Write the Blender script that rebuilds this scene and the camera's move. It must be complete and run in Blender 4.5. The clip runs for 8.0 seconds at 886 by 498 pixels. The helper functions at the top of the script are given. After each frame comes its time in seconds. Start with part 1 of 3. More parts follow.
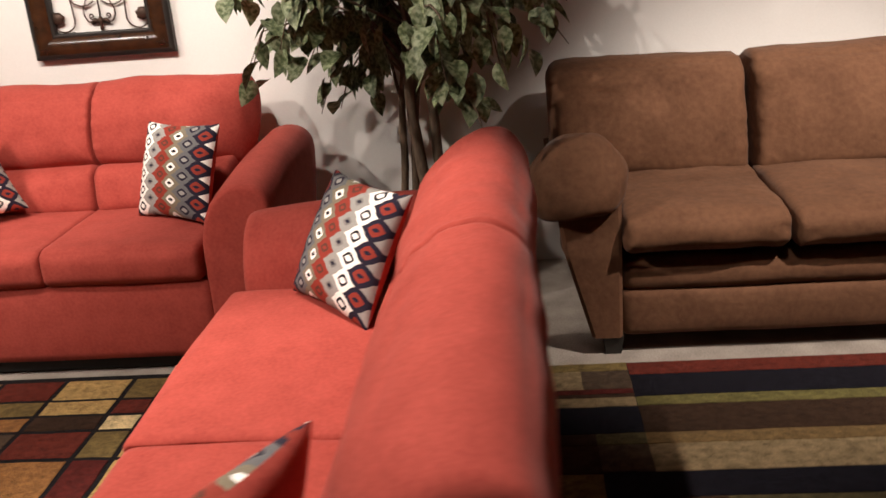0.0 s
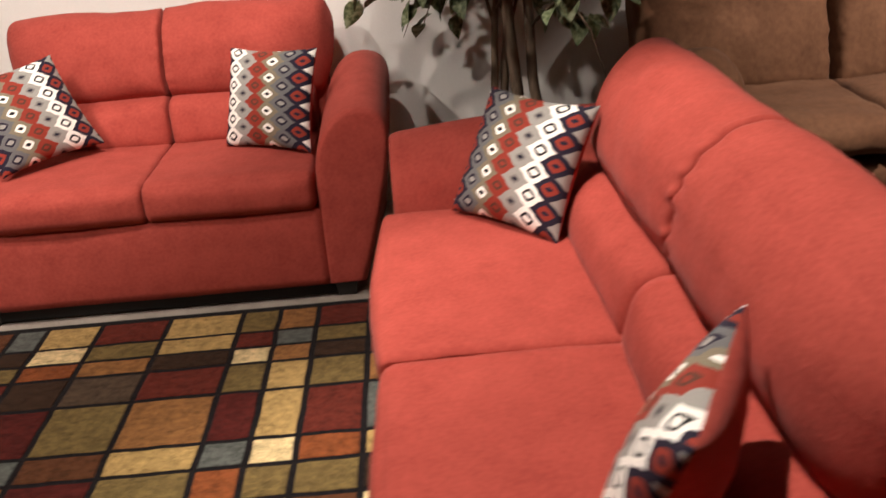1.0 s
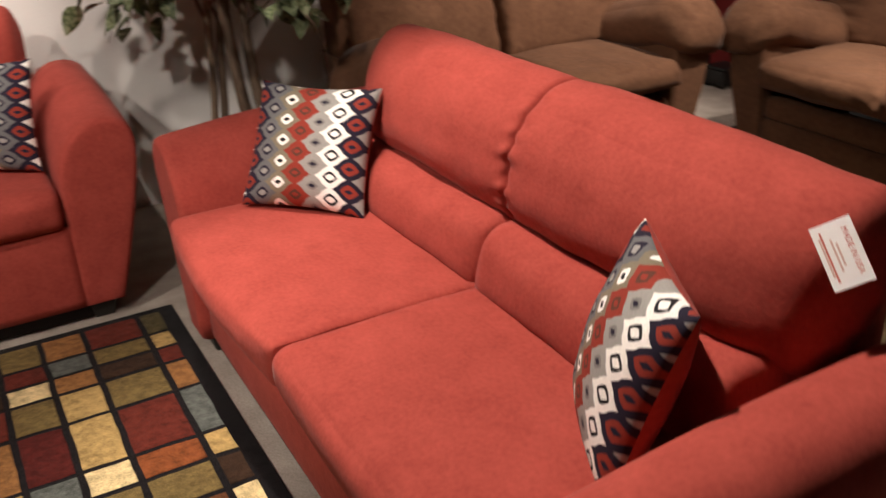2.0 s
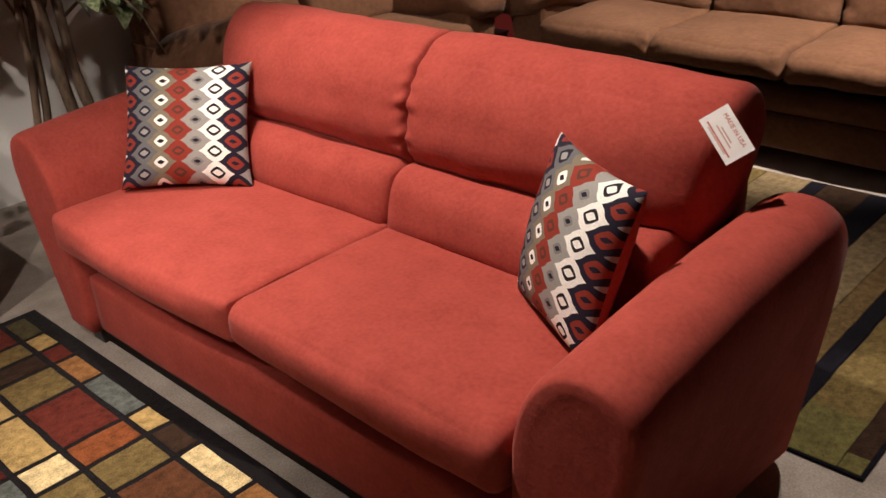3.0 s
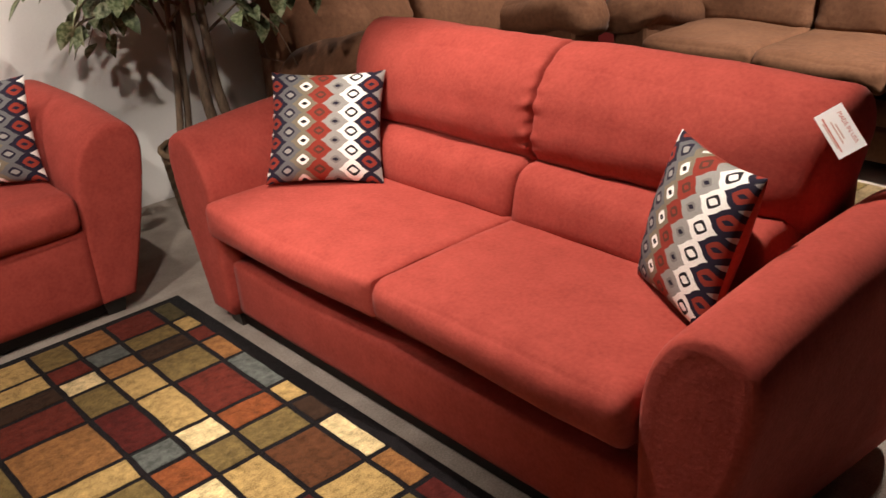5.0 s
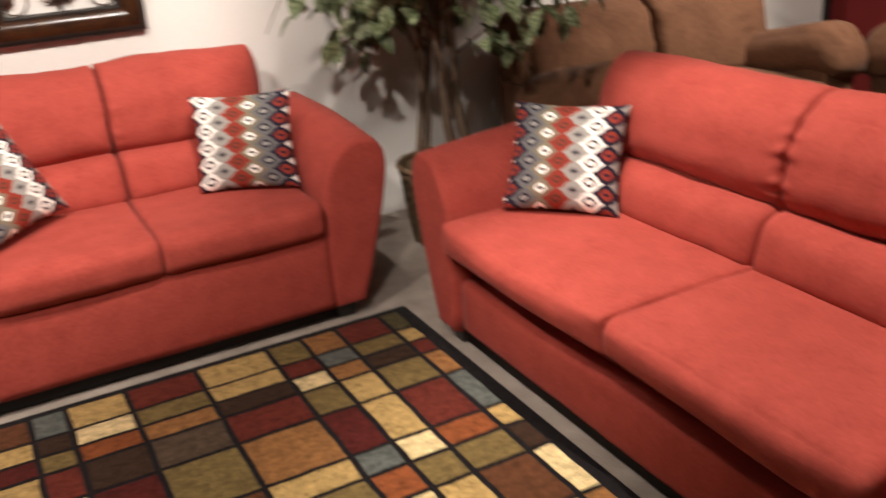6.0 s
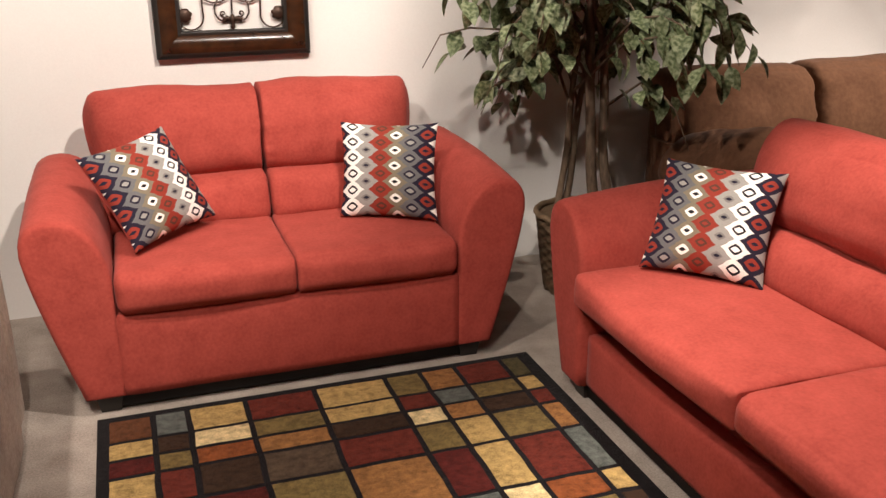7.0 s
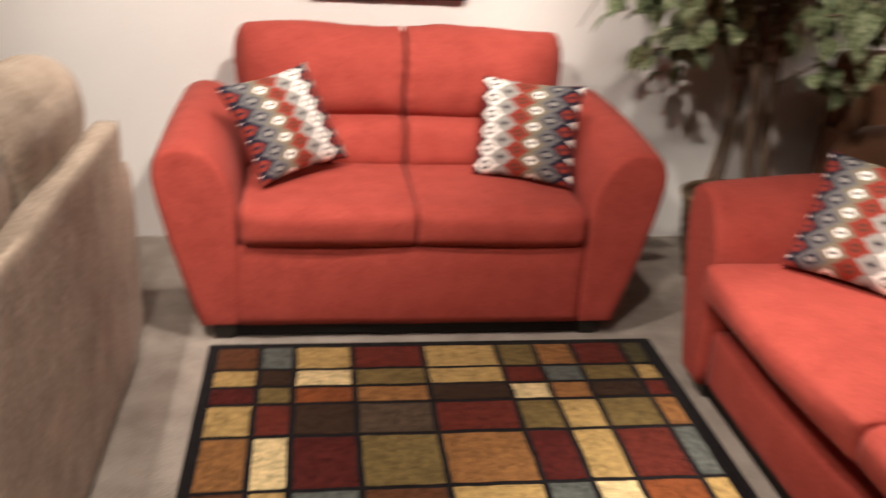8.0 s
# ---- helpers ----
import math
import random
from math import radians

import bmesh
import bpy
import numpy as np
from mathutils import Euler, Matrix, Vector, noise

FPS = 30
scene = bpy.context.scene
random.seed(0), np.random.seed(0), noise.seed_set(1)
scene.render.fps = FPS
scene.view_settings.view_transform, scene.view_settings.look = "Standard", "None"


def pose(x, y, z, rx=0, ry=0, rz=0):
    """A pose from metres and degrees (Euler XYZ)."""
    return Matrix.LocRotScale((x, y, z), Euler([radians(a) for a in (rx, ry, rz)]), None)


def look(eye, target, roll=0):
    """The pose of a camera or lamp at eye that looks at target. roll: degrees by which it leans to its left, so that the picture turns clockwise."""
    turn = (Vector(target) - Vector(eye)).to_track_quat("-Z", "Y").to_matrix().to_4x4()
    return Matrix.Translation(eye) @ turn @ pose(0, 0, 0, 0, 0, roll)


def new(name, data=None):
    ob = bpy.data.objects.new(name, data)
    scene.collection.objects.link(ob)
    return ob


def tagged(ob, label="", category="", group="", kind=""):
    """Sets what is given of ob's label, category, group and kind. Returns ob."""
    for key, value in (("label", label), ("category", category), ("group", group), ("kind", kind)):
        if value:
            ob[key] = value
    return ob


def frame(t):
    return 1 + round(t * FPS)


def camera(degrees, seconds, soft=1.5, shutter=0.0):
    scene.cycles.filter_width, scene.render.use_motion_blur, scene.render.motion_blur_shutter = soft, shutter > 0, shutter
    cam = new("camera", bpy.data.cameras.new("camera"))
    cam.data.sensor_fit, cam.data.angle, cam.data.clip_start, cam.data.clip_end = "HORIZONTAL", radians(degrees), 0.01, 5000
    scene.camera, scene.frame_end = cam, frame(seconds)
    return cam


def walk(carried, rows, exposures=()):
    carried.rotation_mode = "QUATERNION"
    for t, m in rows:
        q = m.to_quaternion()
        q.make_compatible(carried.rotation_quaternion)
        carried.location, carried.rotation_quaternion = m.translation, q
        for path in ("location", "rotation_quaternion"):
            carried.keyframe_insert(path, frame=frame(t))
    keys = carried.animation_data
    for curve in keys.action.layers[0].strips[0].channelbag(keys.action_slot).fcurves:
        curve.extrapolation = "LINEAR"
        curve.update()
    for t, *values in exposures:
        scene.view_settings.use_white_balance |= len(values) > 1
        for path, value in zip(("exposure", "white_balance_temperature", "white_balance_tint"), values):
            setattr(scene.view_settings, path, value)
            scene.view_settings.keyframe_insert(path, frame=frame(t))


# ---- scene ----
cam = camera(51.7, 8.0, soft=1.5, shutter=0.6)
EXPOSURES = [(0.0, -0.20), (1.0, -0.32), (1.5, -0.34), (3.0, -0.40), (4.0, -0.30), (5.5, -0.20), (7.0, -0.19), (8.0, -0.14)]
PATH = [
    (0, (0.122, 0.395, 1.401), (-0.05, 2.27, 0.726), -4.7),
    (0.5, (-0.242, 0.379, 1.372), (-0.243, 2.256, 0.681), -4.2),
    (1, (-0.58, 0.367, 1.387), (-0.551, 2.197, 0.581), -4.7),
    (1.5, (-0.873, 0.326, 1.429), (-0.312, 2.052, 0.587), -3.8),
    (1.7, (-0.975, 0.335, 1.425), (-0.288, 2.014, 0.583), -3.1),
    (3, (-1.598, 0.396, 1.421), (-0.315, 1.645, 0.529), -3.4),
    (3.5, (-1.693, 0.399, 1.433), (-0.366, 1.628, 0.58), -3.3),
    (4, (-1.78, 0.358, 1.428), (-0.563, 1.718, 0.608), -4.5),
    (5.3, (-1.881, 0.326, 1.434), (-0.724, 1.725, 0.596), -4.2),
    (5.5, (-1.912, 0.352, 1.446), (-0.826, 1.812, 0.616), -4.5),
    (6, (-1.908, 0.371, 1.48), (-1.069, 2.016, 0.712), -4.1),
    (6.5, (-1.922, 0.405, 1.48), (-1.264, 2.167, 0.799), -1.3),
    (7, (-1.926, 0.407, 1.471), (-1.315, 2.189, 0.799), -0.2),
    (7.5, (-1.907, 0.423, 1.475), (-1.298, 2.194, 0.773), 0.9),
    (8, (-1.791, 0.492, 1.451), (-1.52, 2.319, 0.684), 3.2),
]
walk(cam, [(t, look(eye, target, roll)) for t, eye, target, roll in PATH], EXPOSURES)

# ---- light: ceiling spots of the showroom, and the dim bounce of the hall ----
world = bpy.data.worlds.new("world")
scene.world = world
world.use_nodes = True
world.node_tree.nodes["Background"].inputs[0].default_value = (1.0, 0.86, 0.76, 1)
world.node_tree.nodes["Background"].inputs[1].default_value = 0.25


def spot(eye, target, watts, degrees, blend=0.6, size=0.04, color=(1.0, 0.875, 0.775)):
    lamp = bpy.data.lights.new("ceiling_spot", "SPOT")
    lamp.energy, lamp.spot_size, lamp.spot_blend = watts, radians(degrees), blend
    lamp.shadow_soft_size, lamp.color = size, color
    ob = new("ceiling_spot", lamp)
    ob.matrix_world = look(eye, target)
    return ob


spot((-2.7, 1.7, 2.9), (-1.0, 3.9, 0.85), 270, 82)
spot((-1.05, 1.95, 2.9), (-2.2, 4.05, 1.25), 380, 68)
spot((-0.80, 2.10, 2.9), (-0.36, 1.58, 0.4), 420, 62, 0.6)
spot((1.95, 1.75, 2.9), (1.3, 3.3, 0.5), 540, 46, 0.7)
spot((0.55, 1.3, 2.9), (1.05, 3.3, 0.6), 85, 34, 0.7)
spot((1.7, 2.6, 2.9), (1.7, 4.05, 1.25), 130, 64)
spot((1.6, 0.9, 2.9), (2.35, 1.75, 0.75), 1050, 47)
spot((0.62, 0.85, 2.9), (0.32, 0.80, 0.0), 300, 18, 0.5)
spot((-2.15, 0.60, 2.9), (-1.5, 2.6, 0.2), 235, 52, 0.7)
spot((-1.3, -0.3, 2.9), (-2.55, 1.5, 0.4), 270, 40)
spot((-3.3, 1.7, 2.9), (-2.5, 1.4, 0.75), 240, 46)
spot((-1.30, 2.3, 2.9), (-0.25, 4.05, 0.75), 125, 44, 0.6, 0.02)


# ---- materials ----
def nodes_of(name):
    m = bpy.data.materials.new(name)
    m.use_nodes = True
    return m, m.node_tree.nodes, m.node_tree.links, m.node_tree.nodes["Principled BSDF"]


def surface(name, dark, light, rough=0.8, scale=6.0, fine=120.0, bump=0.15, sheen=0.0, metal=0.0, dist=0.002, spread=0.35, random_tone=0.0, spec=0.5, stretch=(1, 1, 1), dents=0.0):
    """Two colours mixed by broad and fine noise, with a fine bump."""
    m, n, l, b = nodes_of(name)
    tc = n.new("ShaderNodeTexCoord")
    mp = n.new("ShaderNodeMapping")
    mp.inputs["Scale"].default_value = stretch
    l.new(tc.outputs["Object"], mp.inputs["Vector"])
    n1, n2 = n.new("ShaderNodeTexNoise"), n.new("ShaderNodeTexNoise")
    n1.inputs["Scale"].default_value, n1.inputs["Detail"].default_value = scale, 4
    n2.inputs["Scale"].default_value, n2.inputs["Detail"].default_value = fine, 3
    for t in (n1, n2):
        l.new(mp.outputs[0], t.inputs["Vector"])
    mix = n.new("ShaderNodeMath")
    mix.operation = "MULTIPLY_ADD"
    l.new(n2.outputs[0], mix.inputs[0])
    mix.inputs[1].default_value = 0.5
    half = n.new("ShaderNodeMath")
    half.operation = "MULTIPLY"
    half.inputs[1].default_value = 0.5
    l.new(n1.outputs[0], half.inputs[0])
    l.new(half.outputs[0], mix.inputs[2])
    ramp = n.new("ShaderNodeValToRGB")
    ramp.color_ramp.elements[0].position, ramp.color_ramp.elements[1].position = 0.5 - spread / 2, 0.5 + spread / 2
    ramp.color_ramp.elements[0].color, ramp.color_ramp.elements[1].color = (*dark, 1), (*light, 1)
    l.new(mix.outputs[0], ramp.inputs[0])
    out = ramp.outputs[0]
    if random_tone:
        info, hsv, mr = n.new("ShaderNodeObjectInfo"), n.new("ShaderNodeHueSaturation"), n.new("ShaderNodeMapRange")
        mr.inputs[3].default_value, mr.inputs[4].default_value = 1 - random_tone, 1 + random_tone
        l.new(info.outputs["Random"], mr.inputs[0])
        l.new(mr.outputs[0], hsv.inputs["Value"])
        l.new(out, hsv.inputs["Color"])
        out = hsv.outputs[0]
    l.new(out, b.inputs["Base Color"])
    b.inputs["Roughness"].default_value, b.inputs["Metallic"].default_value = rough, metal
    b.inputs["Specular IOR Level"].default_value = spec
    b.inputs["Sheen Weight"].default_value = sheen
    b.inputs["Sheen Roughness"].default_value = 0.4
    bp = n.new("ShaderNodeBump")
    bp.inputs["Strength"].default_value, bp.inputs["Distance"].default_value = bump, dist
    l.new(n2.outputs[0], bp.inputs["Height"])
    if dents:
        wide_noise, wide_bump = n.new("ShaderNodeTexNoise"), n.new("ShaderNodeBump")
        wide_noise.inputs["Scale"].default_value, wide_noise.inputs["Detail"].default_value, wide_noise.inputs["Distortion"].default_value = 13, 3, 0.6
        l.new(mp.outputs[0], wide_noise.inputs["Vector"])
        wide_bump.inputs["Strength"].default_value, wide_bump.inputs["Distance"].default_value = 0.6, dents
        l.new(wide_noise.outputs[0], wide_bump.inputs["Height"])
        l.new(wide_bump.outputs[0], bp.inputs["Normal"])
    l.new(bp.outputs[0], b.inputs["Normal"])
    return m


RED = surface("red_microfibre", (0.265, 0.040, 0.030), (0.450, 0.082, 0.062), 0.9, 13, 95, 0.4, 0.05, spec=0.15, spread=0.54, dents=0.002)
BROWN = surface("brown_velour", (0.056, 0.024, 0.013), (0.205, 0.100, 0.055), 0.85, 7, 48, 0.35, 0.06, spec=0.12, spread=0.85, dents=0.008)
BEIGE = surface("beige_velour", (0.23, 0.178, 0.135), (0.46, 0.37, 0.29), 0.9, 9, 80, 0.5, 0.1, spec=0.15, spread=0.34, dents=0.010)
WALL = surface("white_wall_paint", (0.76, 0.74, 0.71), (0.81, 0.79, 0.76), 0.75, 2.5, 160, 0.06)
RED_WALL = surface("red_wall_paint", (0.27, 0.022, 0.022), (0.32, 0.03, 0.028), 0.7, 2.5, 160, 0.06)
CEILING = surface("ceiling_paint", (0.22, 0.21, 0.20), (0.27, 0.26, 0.25), 0.9, 3, 90, 0.1)
FLOOR = surface("grey_carpet", (0.25, 0.213, 0.182), (0.43, 0.375, 0.325), 0.9, 9, 170, 0.6, 0.08, spec=0.2, spread=0.27)
BLACK_WOOD = surface("black_stained_wood", (0.012, 0.010, 0.009), (0.022, 0.018, 0.015), 0.45, 8, 60, 0.1)
# black for under the seats: lining cloth, with the shade put into its colour
UNDER = surface("black_lining_and_shade", (0.012, 0.011, 0.011), (0.02, 0.018, 0.018), 0.95, 8, 200, 0.1)
FRAME_WOOD = surface("dark_walnut_lacquer", (0.012, 0.006, 0.004), (0.075, 0.027, 0.009), 0.26, 5, 30, 0.05, spread=0.5)
IRON = surface("bronzed_iron", (0.035, 0.02, 0.014), (0.09, 0.05, 0.035), 0.5, 30, 200, 0.3, metal=0.6)
BARK = surface("twisted_bark", (0.065, 0.043, 0.028), (0.21, 0.145, 0.095), 0.8, 18, 90, 0.6, dist=0.006, stretch=(1, 1, 0.25))
WICKER = surface("brown_wicker", (0.10, 0.062, 0.034), (0.24, 0.16, 0.09), 0.75, 20, 120, 0.4)
MOSS = surface("dry_moss", (0.05, 0.042, 0.02), (0.12, 0.10, 0.05), 0.95, 25, 120, 0.8, dist=0.01)
PAPER = surface("white_card", (0.90, 0.88, 0.86), (0.94, 0.92, 0.90), 0.6, 8, 60, 0.03)
INK = surface("faded_red_ink", (0.52, 0.12, 0.09), (0.62, 0.18, 0.14), 0.7, 20, 90, 0.02)
INK_PALE = surface("pale_ink", (0.62, 0.42, 0.36), (0.7, 0.5, 0.43), 0.7, 20, 90, 0.02)
STEEL = surface("black_steel", (0.02, 0.02, 0.02), (0.035, 0.035, 0.035), 0.4, 10, 90, 0.05, metal=0.5)


def wool(name, c, v=0.50):
    m = surface("wool_" + name, tuple(0.76 * q * (1 - v) for q in c), tuple(0.76 * q * (1 + v) for q in c), 0.95, 42, 260, 0.8, 0.03, dist=0.005, spec=0.1, spread=0.30, stretch=(1, 1.25, 1))
    # brushed creases in the pile
    n, l = m.node_tree.nodes, m.node_tree.links
    tc, folds, ramp, mul = n.new("ShaderNodeTexCoord"), n.new("ShaderNodeTexNoise"), n.new("ShaderNodeValToRGB"), n.new("ShaderNodeMix")
    folds.noise_type = "RIDGED_MULTIFRACTAL"
    folds.inputs["Scale"].default_value, folds.inputs["Detail"].default_value, folds.inputs["Distortion"].default_value = 16, 3, 0.8
    l.new(tc.outputs["Object"], folds.inputs["Vector"])
    ramp.color_ramp.elements[0].position, ramp.color_ramp.elements[0].color = 0.25, (1.12, 1.12, 1.12, 1)
    ramp.color_ramp.elements[1].position, ramp.color_ramp.elements[1].color = 1.0, (0.62, 0.60, 0.58, 1)
    l.new(folds.outputs[0], ramp.inputs[0])
    mul.data_type, mul.blend_type = "RGBA", "MULTIPLY"
    mul.inputs["Factor"].default_value = 1.0
    base = m.node_tree.nodes["Principled BSDF"].inputs["Base Color"]
    l.new(base.links[0].from_socket, mul.inputs["A"])
    l.new(ramp.outputs[0], mul.inputs["B"])
    l.new(mul.outputs["Result"], base)
    return m


WOOL = {
    "ground": wool("black", (0.012, 0.010, 0.011)), "brown": wool("brown", (0.115, 0.045, 0.020)), "slate": wool("slate", (0.115, 0.125, 0.112)),
    "gold": wool("gold", (0.47, 0.315, 0.12)), "maroon": wool("maroon", (0.088, 0.015, 0.012)), "red": wool("red", (0.135, 0.026, 0.017)),
    "olive": wool("olive", (0.185, 0.130, 0.048)), "cream": wool("cream", (0.76, 0.59, 0.31)), "orange": wool("orange", (0.29, 0.135, 0.047)),
    "rust": wool("rust", (0.25, 0.075, 0.025)), "dark": wool("dark_brown", (0.046, 0.025, 0.015)), "navy": wool("navy", (0.010, 0.009, 0.014)),
    "moss": wool("moss", (0.095, 0.078, 0.036)), "tan": wool("tan", (0.185, 0.118, 0.050)), "lime": wool("lime", (0.150, 0.130, 0.045)),
    "taupe": wool("taupe", (0.085, 0.057, 0.037)), "sand": wool("sand", (0.27, 0.195, 0.105)),
}


def ogee_cloth():
    """Printed cushion cloth: wavy upright bands of eyes, one colour a band."""
    m, n, l, b = nodes_of("ogee_print_cloth")

    def calc(op, a, c=0.0, d=None):
        q = n.new("ShaderNodeMath")
        q.operation = op
        for i, v in enumerate((a, c) if d is None else (a, c, d)):
            if isinstance(v, (int, float)):
                q.inputs[i].default_value = v
            else:
                l.new(v, q.inputs[i])
        return q.outputs[0]

    def band_ramp(value, colors):
        r = n.new("ShaderNodeValToRGB")
        r.color_ramp.interpolation = "CONSTANT"
        e = r.color_ramp.elements
        while len(e) < len(colors):
            e.new(0.5)
        for i, c in enumerate(colors):
            e[i].position, e[i].color = i / len(colors), (*c, 1)
        l.new(value, r.inputs[0])
        return r.outputs[0]

    def blend(f, a, c):
        q = n.new("ShaderNodeMix")
        q.data_type = "RGBA"
        l.new(f, q.inputs["Factor"])
        l.new(a, q.inputs["A"])
        l.new(c, q.inputs["B"])
        return q.outputs["Result"]

    uv, sep = n.new("ShaderNodeTexCoord"), n.new("ShaderNodeSeparateXYZ")
    l.new(uv.outputs["UV"], sep.inputs[0])
    u, v = calc("MULTIPLY_ADD", sep.outputs[0], 6.37, 2.14), calc("MULTIPLY", sep.outputs[1], 5.8)
    saw = calc("MULTIPLY", calc("ARCSINE", calc("COSINE", calc("MULTIPLY", v, 2 * math.pi))), 2 / math.pi)
    wave = calc("MULTIPLY", saw, calc("POWER", calc("ABSOLUTE", saw), 0.4))
    near = calc("FLOOR", u)
    sign = calc("SUBTRACT", 1.0, calc("MULTIPLY", calc("MODULO", near, 2.0), 2.0))
    # the wavy edge in this unit of u lies round its middle
    edge = calc("MULTIPLY_ADD", calc("MULTIPLY", wave, sign), 0.38, 0.5)
    col = calc("ADD", near, calc("GREATER_THAN", calc("SUBTRACT", u, near), edge))
    odd = calc("MODULO", col, 2.0)
    cv = calc("SUBTRACT", calc("FRACT", calc("ADD", v, calc("MULTIPLY_ADD", odd, 0.5, 0.5))), 0.5)
    du, dv = calc("ABSOLUTE", calc("SUBTRACT", u, col)), calc("ABSOLUTE", cv)
    dist = calc("ADD", calc("MULTIPLY", dv, 1.2), calc("MULTIPLY", du, calc("MULTIPLY_ADD", du, 1.2, 0.3)))
    pick = calc("DIVIDE", calc("SUBTRACT", col, 0.5), 9.0)
    white, black, navy, brick = (0.86, 0.83, 0.78), (0.012, 0.010, 0.012), (0.016, 0.012, 0.026), (0.25, 0.034, 0.021)
    grey, pale, olive, slate, umber = (0.19, 0.178, 0.168), (0.30, 0.285, 0.265), (0.20, 0.165, 0.115), (0.135, 0.132, 0.135), (0.10, 0.035, 0.022)
    base = band_ramp(pick, [pale, navy, white, pale, brick, olive, slate, navy, white])
    ring = band_ramp(pick, [black, brick, black, grey, umber, white, navy, brick, black])
    core = band_ramp(pick, [white, navy, white, navy, brick, black, pale, navy, white])
    size = band_ramp(pick, [(0.30,) * 3, (0.37,) * 3, (0.34,) * 3, (0.25,) * 3, (0.28,) * 3, (0.34,) * 3, (0.33,) * 3, (0.37,) * 3, (0.34,) * 3])
    inner = band_ramp(pick, [(0.12,) * 3, (0.12,) * 3, (0.18,) * 3, (0.11,) * 3, (0.12,) * 3, (0.13,) * 3, (0.17,) * 3, (0.12,) * 3, (0.18,) * 3])
    color = blend(calc("LESS_THAN", dist, size), base, ring)
    color = blend(calc("LESS_THAN", dist, inner), color, core)
    weave = n.new("ShaderNodeTexNoise")
    weave.inputs["Scale"].default_value = 300
    l.new(uv.outputs["Object"], weave.inputs["Vector"])
    tone = n.new("ShaderNodeHueSaturation")
    l.new(calc("MULTIPLY_ADD", weave.outputs[0], 0.5, 0.75), tone.inputs["Value"])
    l.new(color, tone.inputs["Color"])
    l.new(tone.outputs[0], b.inputs["Base Color"])
    b.inputs["Roughness"].default_value, b.inputs["Specular IOR Level"].default_value = 0.85, 0.25
    bp = n.new("ShaderNodeBump")
    bp.inputs["Strength"].default_value, bp.inputs["Distance"].default_value = 0.2, 0.001
    l.new(weave.outputs[0], bp.inputs["Height"])
    l.new(bp.outputs[0], b.inputs["Normal"])
    return m


OGEE = ogee_cloth()


def leaf_material():
    m, n, l, b = nodes_of("variegated_silk_leaf")
    tc, noise_tex, ramp = n.new("ShaderNodeTexCoord"), n.new("ShaderNodeTexNoise"), n.new("ShaderNodeValToRGB")
    info, hsv, mr = n.new("ShaderNodeNewGeometry"), n.new("ShaderNodeHueSaturation"), n.new("ShaderNodeMapRange")
    ob_info, add = n.new("ShaderNodeObjectInfo"), n.new("ShaderNodeMath")
    noise_tex.inputs["Scale"].default_value, noise_tex.inputs["Detail"].default_value = 62, 5
    l.new(tc.outputs["Object"], noise_tex.inputs["Vector"])
    e = ramp.color_ramp.elements
    e[0].position, e[0].color = 0.38, (0.050, 0.074, 0.028, 1)
    e[1].position, e[1].color = 0.64, (0.29, 0.325, 0.20, 1)
    mid = e.new(0.5)
    mid.color = (0.135, 0.168, 0.076, 1)
    l.new(noise_tex.outputs[0], ramp.inputs[0])
    add.operation = "ADD"
    l.new(info.outputs["Random Per Island"], add.inputs[0])
    l.new(ob_info.outputs["Random"], add.inputs[1])
    mr.inputs[1].default_value, mr.inputs[2].default_value = 0.0, 2.0
    mr.inputs[3].default_value, mr.inputs[4].default_value = 0.40, 1.42
    l.new(add.outputs[0], mr.inputs[0])
    l.new(mr.outputs[0], hsv.inputs["Value"])
    l.new(ramp.outputs[0], hsv.inputs["Color"])
    l.new(hsv.outputs[0], b.inputs["Base Color"])
    b.inputs["Roughness"].default_value = 0.6
    return m


LEAF = leaf_material()


# ---- mesh helpers ----
def link(name, bm, material, parent=None, label="", smooth=True, angle=None):
    me = bpy.data.meshes.new(name)
    bmesh.ops.recalc_face_normals(bm, faces=bm.faces[:])
    bm.to_mesh(me)
    bm.free()
    me.materials.append(material)
    if smooth:
        me.polygons.foreach_set("use_smooth", [True] * len(me.polygons))
        if angle:
            me.set_sharp_from_angle(angle=radians(angle))
    ob = new(name, me)
    if parent is not None:
        ob.parent = parent
    if label:
        ob["label"] = label
    return ob


def part(name, bm, material, parent, label="", smooth=True, angle=None):
    return link(name, bm, material, parent, label, smooth, angle)


def thing(name, m, label, category, group=""):
    ob = new(name)
    ob.empty_display_size = 0.1
    ob.matrix_world = m
    return tagged(ob, label, category, group)


